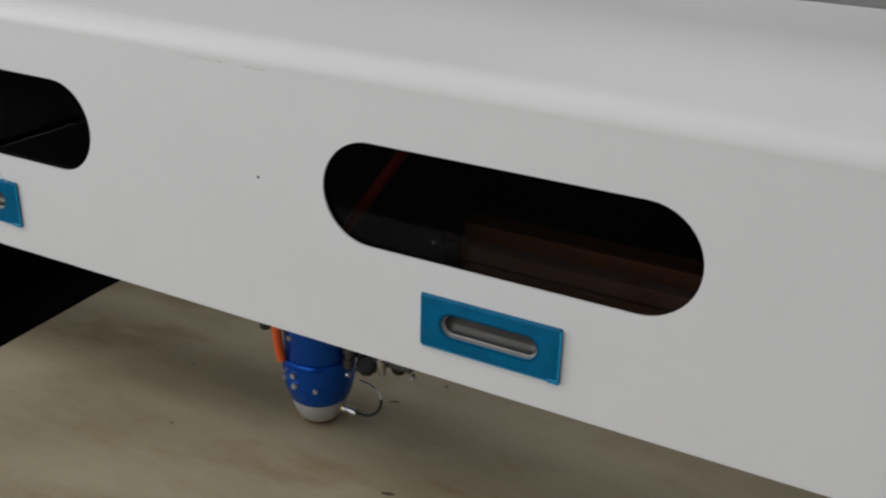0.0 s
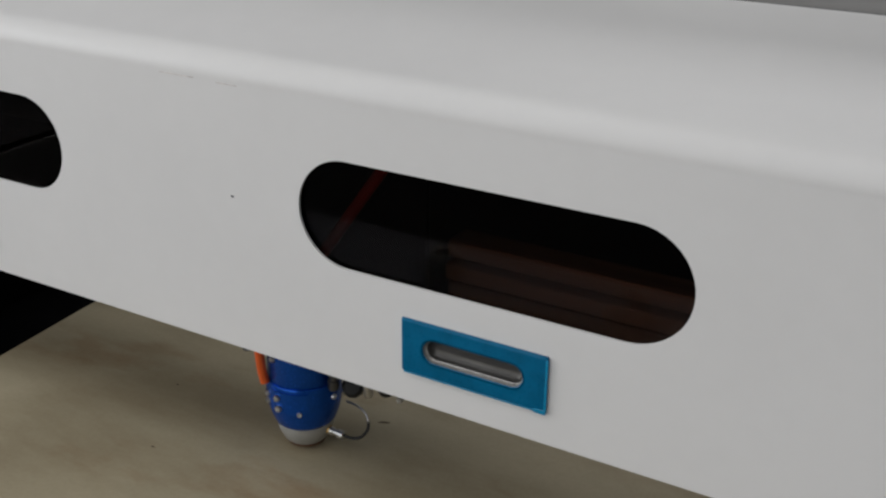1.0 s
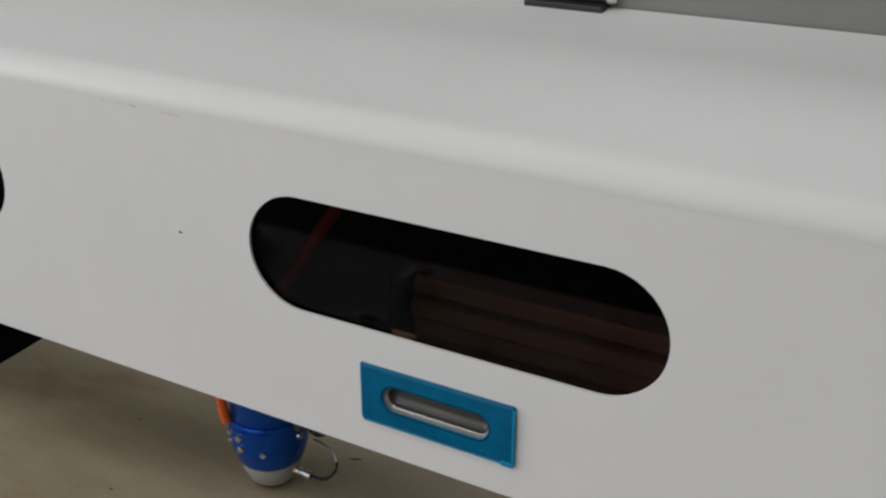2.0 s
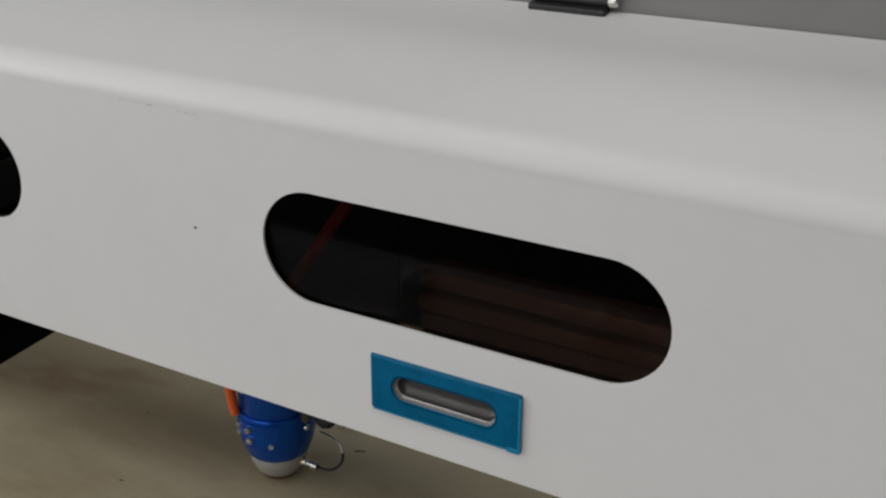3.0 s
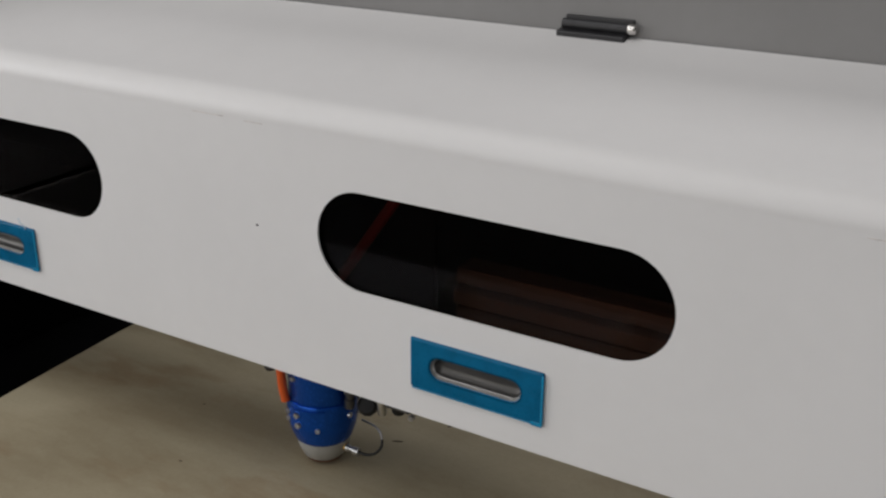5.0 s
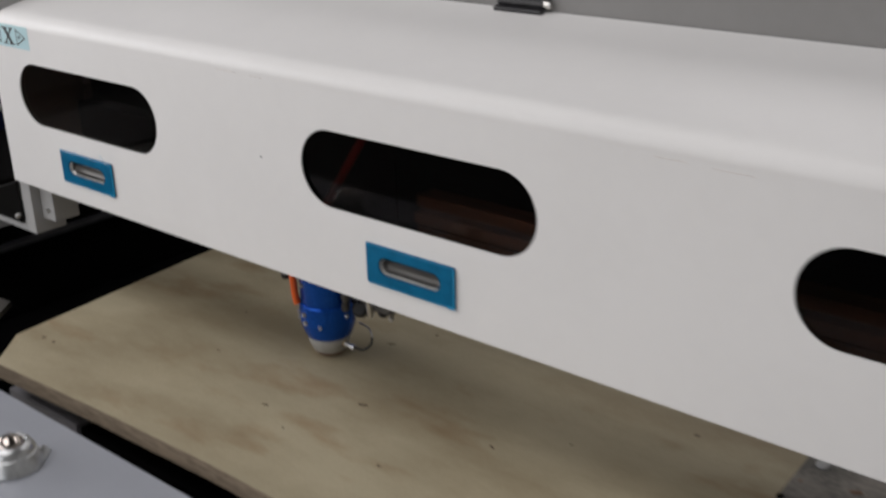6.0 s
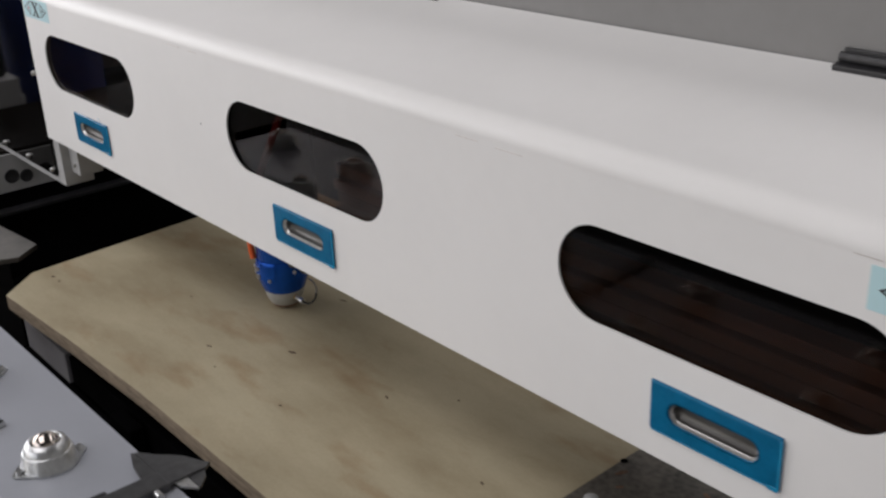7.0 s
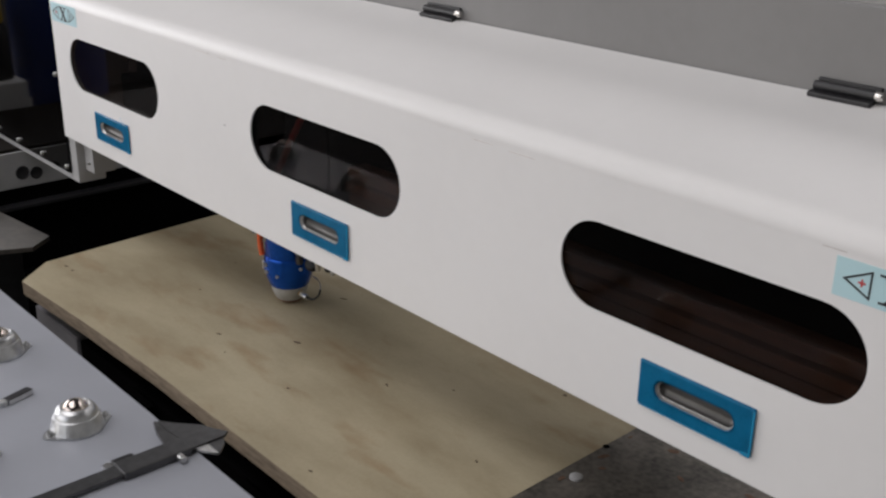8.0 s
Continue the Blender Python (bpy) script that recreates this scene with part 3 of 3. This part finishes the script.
part("connector", lathe([(0, 0), (0.006, 0), (0.008, 0.003), (0.008, 0.03), (0, 0.03)], Matrix.Translation((HX + 0.093, HY + 0.015, HT + 0.070)), 16), RUBBER, laser_head, "black plug", True)
for dx, dz in ((0.052, 0.0765), (0.080, 0.0765), (0.116, 0.070)):
    part("screw", screw_head((HX + dx, HY + 0.0055, HT + dz + 0.006), (0, -1, 0), 0.0032), STEEL, laser_head, "", True)
part("slide_block", box(HX + 0.05, HX + 0.11, HY + 0.012, HY + 0.03, HT + 0.094, HT + 0.17, 0.002), BLUE, laser_head)
part("sensor_plug", lathe([(0, 0), (0.0044, 0), (0.0044, 0.008), (0.0032, 0.009), (0.0032, 0.013), (0.0046, 0.014), (0.0046, 0.021), (0, 0.021)], Matrix.Translation(on_head(2, 0.0175, 0.026)[0]) @ Vector((0.98, 0.06, -0.10)).to_track_quat("Z", "Y").to_matrix().to_4x4(), 12), STEEL, laser_head, "", True)
part("brass_nut", lathe([(0.0022, 0), (0.005, 0), (0.005, 0.005), (0.0022, 0.005)], Matrix.Translation(on_head(2, 0.0180, 0.0255)[0]) @ Vector((0.98, 0.06, -0.10)).to_track_quat("Z", "Y").to_matrix().to_4x4(), 6), BRASS, laser_head)
q0 = Vector(on_head(3, 0.0160, 0.046)[0])
tube("sensor_cable", [q0, q0 + Vector((0.012, -0.002, 0.001)), q0 + Vector((0.022, 0.0, 0.004)), q0 + Vector((0.0285, 0.004, 0.012)), q0 + Vector((0.0275, 0.008, 0.019))], 0.0016, RUBBER, laser_head, "short black sensor cable")
tube("sensor_wire", [q0 + Vector((0.0275, 0.008, 0.019)), q0 + Vector((0.022, 0.012, 0.0245)), q0 + Vector((0.010, 0.016, 0.0275)), q0 + Vector((-0.008, 0.020, 0.0265))], 0.0011, STEEL, laser_head, "bright bare sensor wire")
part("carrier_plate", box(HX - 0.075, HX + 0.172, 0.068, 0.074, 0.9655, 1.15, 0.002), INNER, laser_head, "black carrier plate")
tube("red_hose", [(HX + 0.022, 0.052, 0.945), (HX + 0.046, 0.05, 0.976), (HX + 0.070, 0.05, 1.008), (HX + 0.130, 0.05, 1.087), (HX + 0.155, 0.052, 1.12)], 0.0052, REDHOSE, laser_head, "red hose running up inside the cover")

# slim housing
laser_head.matrix_basis = pose(HX, HY, HT) @ Matrix.Diagonal((0.91, 0.91, 0.97, 1))

# ---- cutting bed ----
ZP = 0.768
bed = empty("machine_bed", pose(0, 0.6, 0), "dark steel machine bed under a pale board", "machine bed")
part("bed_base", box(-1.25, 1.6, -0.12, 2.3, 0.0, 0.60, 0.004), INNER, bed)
part("rail_end", box(-0.545, -0.385, -0.150, -0.10, 0.655, 0.704, 0.002), RAILSHADE, bed, "grey painted rail end, toned down for shade under the board")
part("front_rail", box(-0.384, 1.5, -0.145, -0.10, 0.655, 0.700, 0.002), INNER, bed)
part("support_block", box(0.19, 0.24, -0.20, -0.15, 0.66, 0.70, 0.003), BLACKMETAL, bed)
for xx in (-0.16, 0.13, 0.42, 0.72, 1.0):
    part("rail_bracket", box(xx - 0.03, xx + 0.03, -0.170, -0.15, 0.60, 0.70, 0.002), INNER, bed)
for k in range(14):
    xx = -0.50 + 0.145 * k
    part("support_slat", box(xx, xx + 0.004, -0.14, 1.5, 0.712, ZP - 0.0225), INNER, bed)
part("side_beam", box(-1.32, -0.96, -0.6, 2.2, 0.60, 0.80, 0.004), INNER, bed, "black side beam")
part("side_plate", box(-0.9585, -0.953, -0.6, 2.2, 0.772, 0.8435, 0.001), RAIL, bed, "light grey drilled side plate")
for y, z, r in ((0.000, 0.801, 0.0125), (0.027, 0.796, 0.0115), (-0.06, 0.80, 0.0115), (0.09, 0.80, 0.0125)):
    part("plate_hole", lathe([(0, 0), (r * 0.8, 0.0002), (r, 0.0012), (r * 1.1, 0.0)], Matrix.Translation((-0.9528, y, z)) @ pose(0, 0, 0, 0, 90, 0), 24), BLACKMETAL, bed, "dark round hole", True)
part("edge_strip", box(-0.957, -0.93, -0.6, 2.2, 0.735, 0.742, 0.001), BLACKMETAL, bed)
part("guide_cover", box(-1.30, -0.985, -0.55, 2.2, 0.801, 0.842, 0.002), GREASE, bed, "greasy dark brown guide cover")

board = tagged(link("work_board", outline(bmesh.new(), [(-0.505, -0.1785), (-0.30, -0.167), (-0.10, -0.1595), (1.35, -0.157), (1.35, 1.05), (-0.62, 1.05), (-0.585, 0.2), (-0.559, -0.118)], ZP - 0.022, ZP), BOARD), "pale stained particle board with clipped corner on the bed", "board")
board.data.materials.append(BOARDEDGE)
for p in board.data.polygons:
    if abs(p.normal.z) < 0.5:
        p.material_index = 1


def mark(x, y, l, w, ang):
    """Small scorch on the board: an uneven flake."""
    rng = random.Random(int((x + 3) * 1000 + y * 77))
    pts = []
    for i in range(9):
        a = 2 * math.pi * i / 9
        k = rng.uniform(0.35, 0.85)
        pts.append((math.cos(a) * l / 2 * k, math.sin(a) * w / 2 * k))
    part("scorch_mark", outline(bmesh.new(), pts, 0, 0.0004, m=Matrix.Translation((x, y, ZP)) @ pose(0, 0, 0, 0, 0, ang)), BURN, board)


for q in ((-0.520, -0.1, 0.014, 0.007, 20), (-0.497, -0.1, 0.009, 0.005, -10), (-0.052, 0.033, 0.018, 0.006, 12), (0.125, 0.053, 0.014, 0.005, -15), (0.05, -0.05, 0.008, 0.004, 10), (0.291, 0.211, 0.010, 0.007, 30), (-0.30, 0.02, 0.006, 0.003, 0), (-0.09, -0.06, 0.006, 0.003, 0), (-0.098, 0.226, 0.008, 0.005, 40), (-0.13, 0.171, 0.016, 0.005, 25), (0.225, -0.136, 0.010, 0.004, 15), (-0.144, -0.037, 0.014, 0.005, 20), (0.19, 0.11, 0.007, 0.004, 60), (-0.36, 0.12, 0.005, 0.003, 10), (0.33, 0.02, 0.009, 0.004, -30)):
    mark(*q)

# dark steel plate lying on the board
steel_plate = empty("steel_plate", pose(0.8, 0.05, ZP), "dark oily steel plate with bolt holes lying on the board", "steel plate")
sp = bmesh.new()
outline(sp, [(0.416, -0.165), (1.2, -0.165), (1.2, 0.256), (0.407, 0.256)], ZP + 0.0004, ZP + 0.008)
bmesh.ops.bevel(sp, geom=sp.edges[:], offset=0.0012, segments=2, affect="EDGES")
part("plate", sp, PLATE, steel_plate)
for x, y, kind in ((0.426, 0.226, 1), (0.434, 0.073, 1.3), (0.532, 0.214, 1.0), (0.413, 0.148, 0), (0.62, 0.09, 0), (0.70, 0.21, 0)):
    if kind == 0:
        part("bolt_hole", lathe([(0, 0.0001), (0.003, 0.0001), (0.0036, 0.0006), (0.0042, 0.0)], Matrix.Translation((x, y, ZP + 0.0082)), 16), INNER, steel_plate, "dark bolt hole", True)
    else:
        part("bolt_cap", lathe([(0, 0), (0.0075, 0), (0.0075, 0.002 * kind), (0.006, 0.002 * kind + 0.001), (0, 0.002 * kind + 0.001)], Matrix.Translation((x, y, ZP + 0.0081)), 18), RAIL, steel_plate, "pale grey bolt cap", True)
for x, y, l, a in ((0.452, 0.246, 0.022, -10), (0.556, 0.240, 0.012, 30), (0.425, 0.13, 0.016, 70), (0.60, 0.245, 0.02, 0), (0.418, 0.185, 0.008, 80), (0.49, 0.248, 0.010, 10), (0.424, 0.06, 0.012, 80), (0.47, 0.20, 0.018, 35), (0.51, 0.16, 0.014, -20), (0.44, 0.11, 0.010, 50), (0.58, 0.19, 0.016, 5), (0.64, 0.235, 0.014, -15)):
    rng = random.Random(int(x * 999))
    pts = [(math.cos(t) * l / 2 * rng.uniform(0.6, 1.1), math.sin(t) * l / 4 * rng.uniform(0.6, 1.1)) for t in [2 * math.pi * i / 9 for i in range(9)]]
    part("rust_patch", outline(bmesh.new(), pts, 0, 0.0004, m=Matrix.Translation((x, y, ZP + 0.0081)) @ pose(0, 0, 0, 0, 0, a)), RUST, steel_plate)

# dark bent plate beside the board's clipped corner
corner = tagged(link("corner_plate", outline(bmesh.new(), [(-0.95, -0.20), (-0.64, -0.185), (-0.612, -0.118), (-0.645, -0.076), (-0.95, -0.11)], 0.770, 0.778), DARKPLATE), "dark steel corner plate beside the board", "steel plate")
post = tagged(link("corner_post", box(-0.90, -0.66, -0.18, -0.12, 0.60, 0.7695, 0.003), BLACKMETAL), "black steel post under the corner plate", "post")

# ---- ball table ----
ZT = 0.800
table = empty("ball_table", pose(0, -0.38, ZT), "light grey painted sheet-metal table strip with ball rollers", "table")
tt = bmesh.new()
outline(tt, [(-0.82, -0.520), (1.6, -0.520), (1.6, -0.2265), (-0.82, -0.2418)], ZT - 0.003, ZT)
bmesh.ops.bevel(tt, geom=tt.edges[:], offset=0.001, segments=2, affect="EDGES")
part("table_top", tt, TABLE, table)
part("back_flange", box(-0.81, 1.6, -0.262, -0.2585, ZT - 0.06, ZT - 0.0035), TABLE, table)
part("front_flange", box(-0.81, 1.6, -0.518, -0.515, ZT - 0.06, ZT - 0.0035), TABLE, table)
for xx in (-0.76, 0.35, 1.5):
    part("leg", box(xx - 0.02, xx + 0.02, -0.46, -0.42, 0, ZT - 0.0035, 0.002), TABLE, table)


def ball_unit(x, y, ang):
    """Ball transfer: eared flange, stepped zinc cup, steel ball."""
    th = empty("ball_transfer_unit", pose(0, 0, ZT), "zinc-plated ball transfer unit screwed to the grey table", "ball roller", "ball rollers on the table")
    fl = bmesh.new()
    pts = []
    for sgn in (1, -1):
        for i in range(9):
            a = radians(-50 + 100 * i / 8)
            pts.append((sgn * 0.0325 * 1 + sgn * 0.0075 * math.cos(a), sgn * 0.0075 * math.sin(a)))
        for i in range(7):
            a = radians(50 + 80 * i / 6)
            pts.append((sgn * 0.0298 * math.cos(a), sgn * 0.0298 * math.sin(a)))
    outline(fl, pts, ZT + 0.0002, ZT + 0.0022)
    part("flange", fl, ZINC, th)
    part("cup", lathe([(0.0298, 0.0018), (0.0298, 0.0034), (0.0286, 0.0054), (0.0264, 0.0160), (0.0254, 0.0180), (0.0242, 0.0186), (0.0230, 0.0230), (0.0206, 0.0264), (0.0180, 0.0284), (0.0162, 0.0290), (0.0150, 0.0284), (0.0142, 0.026), (0, 0.026)], pose(0, 0, ZT), 40), ZINC, th, "", True, 28)
    part("ball", lathe([(0.0155 * math.sin(math.pi * i / 14), 0.0212 - 0.0155 * math.cos(math.pi * i / 14)) for i in range(15)], pose(0, 0, ZT), 24), BALL, th, "polished steel ball", True)
    for sgn in (1, -1):
        part("screw", screw_head((sgn * 0.033, 0, ZT + 0.003), (0, 0, 1), 0.0036), STEEL, th, "", True)
    th.matrix_basis = pose(x, y, ZT, 0, 0, ang)
    return th


unit = ball_unit(0.022, -0.3145, 92)
ROLLERS = [(-0.216, -0.3145, 87), (-0.462, -0.3145, 91), (-0.70, -0.3145, 88), (0.28, -0.3145, 90), (0.53, -0.3145, 86), (0.78, -0.3145, 92),
           (-0.720, -0.441, 84), (-0.475, -0.439, 96), (-0.222, -0.440, 89), (0.022, -0.440, 93), (0.275, -0.438, 87), (0.525, -0.440, 91), (0.775, -0.440, 88)]
for x, y, a in ROLLERS:
    copy_thing(unit, pose(x, y, ZT, 0, 0, a))

# caliper lying over the table's edge
ZC = ZT + 0.0006
caliper = empty("caliper", pose(0.155, -0.27, ZC), "dark grey steel caliper lying over the table's edge", "caliper")
cb = outline(bmesh.new(), [(0.1445, -0.50), (0.1655, -0.50), (0.1655, -0.198), (0.160, -0.190), (0.1445, -0.199)], ZC + 0.003, ZC + 0.0068)
bmesh.ops.bevel(cb, geom=cb.edges[:], offset=0.0005, segments=1, affect="EDGES")
part("beam", cb, CALIPER, caliper)
part("jaw", outline(bmesh.new(), [(0.150, -0.196), (0.128, -0.206), (0.104, -0.228), (0.090, -0.2375), (0.090, -0.2410), (0.100, -0.2405), (0.150, -0.2395)], ZC + 0.0022, ZC + 0.0062), CALIPER, caliper)
part("jaw", outline(bmesh.new(), [(0.150, -0.2400), (0.100, -0.2410), (0.088, -0.2416), (0.088, -0.2445), (0.108, -0.2515), (0.132, -0.2555), (0.150, -0.258)], ZC + 0.0022, ZC + 0.0062), CALIPER, caliper)
part("inside_jaw", outline(bmesh.new(), [(0.162, -0.198), (0.176, -0.204), (0.190, -0.2175), (0.190, -0.2185), (0.162, -0.219)], ZC + 0.0024, ZC + 0.005), CALIPER, caliper)
part("inside_jaw", outline(bmesh.new(), [(0.162, -0.2195), (0.190, -0.2192), (0.190, -0.2205), (0.174, -0.232), (0.162, -0.236)], ZC + 0.0024, ZC + 0.005), STEEL, caliper, "bright inner jaw")
sl = box(0.1405, 0.1690, -0.318, -0.2395, ZC, ZC + 0.0088, 0.0012)
part("slider", sl, CALIPER, caliper)
part("thumb_screw", lathe([(0, 0), (0.0042, 0), (0.0042, 0.009), (0.003, 0.010), (0, 0.010)], Matrix.Translation((0.1690, -0.255, ZC + 0.0045)) @ pose(0, 0, 0, 0, 90, 0), 14), STEEL, caliper, "knurled steel screw", True)
part("thumb_rest", box(0.1315, 0.1405, -0.318, -0.292, ZC + 0.001, ZC + 0.0075, 0.0025), BLACKMETAL, caliper)
part("roller", lathe([(0, 0), (0.0055, 0), (0.0055, 0.004), (0, 0.004)], Matrix.Translation((0.137, -0.322, ZC + 0.0012)), 18), STEEL, caliper, "bright thumb roller", True)
caliper.matrix_basis = pose(0.144, -0.274, ZC)

# small dark bit with a steel shank
bit = empty("driver_bit", pose(-0.085, -0.345, ZT), "small black and steel driver bit lying on the grey table", "driver bit")
bmx = Matrix.Translation((-0.080, -0.358, ZT + 0.0047)) @ pose(0, 0, 0, 0, 0, 107)
part("bar", box(0, 0.035, -0.0055, 0.0055, -0.0044, 0.0022, 0.0008, m=bmx), BLACKMETAL, bit)
for sy in (-0.0058, 0.0058):
    part("edge_strip", box(0.001, 0.034, sy - 0.0005, sy + 0.0005, -0.004, 0.0014, m=bmx), STEEL, bit, "bright worn edge")
part("clip", box(-0.004, 0.0, -0.0048, 0.0048, -0.0040, 0.0026, 0.0006, m=bmx), STEEL, bit, "bright steel clip")
part("shank", lathe([(0, -0.022), (0.0026, -0.022), (0.0033, -0.020), (0.0033, 0.0), (0, 0.0)], bmx @ pose(0, 0, 0, 0, 90, 0), 6), STEEL, bit, "bright hexagonal shank")

# ---- beside the table ----
cylinder = empty("gas_cylinder", pose(-1.48, -0.302, 0), "blue painted steel gas cylinder standing on the floor", "gas cylinder")
part("body", lathe([(0, 0.0), (0.10, 0.0), (0.105, 0.01), (0.105, 1.05), (0.098, 1.10), (0.075, 1.14), (0.04, 1.165), (0, 1.165)], pose(-1.48, -0.302, 0), 40), DRUM, cylinder, "", True)
part("valve", lathe([(0, 1.16), (0.018, 1.16), (0.018, 1.20), (0.012, 1.205), (0.012, 1.23), (0, 1.23)], pose(-1.48, -0.302, 0), 20), BLACKMETAL, cylinder, "black valve", True)
cabinet = empty("tool_cabinet", pose(-1.7, -0.09, 0), "white steel tool cabinet standing on the floor", "cabinet")
part("carcass", box(-2.0, -1.37, -0.18, 0.10, 0.0, 0.885, 0.004), WHITE, cabinet)
for k in range(4):
    part("drawer", box(-1.98, -1.39, -0.192, -0.182, 0.05 + 0.2 * k, 0.24 + 0.2 * k, 0.002), WHITE, cabinet)
bottle = empty("oil_bottle", pose(-1.43, -0.135, 0.8855), "black plastic oil bottle with a yellow cap on the cabinet", "bottle")
bp = pose(-1.43, -0.135, 0.8855)
part("body", lathe([(0, 0.0), (0.034, 0.0), (0.036, 0.004), (0.036, 0.10), (0.031, 0.12), (0.022, 0.13), (0, 0.13)], bp, 30), RUBBER, bottle, "", True)
part("cap", lathe([(0, 0.129), (0.027, 0.129), (0.028, 0.132), (0.026, 0.18), (0.022, 0.186), (0, 0.186)], bp, 24), YELLOW, bottle, "yellow screw cap", True)
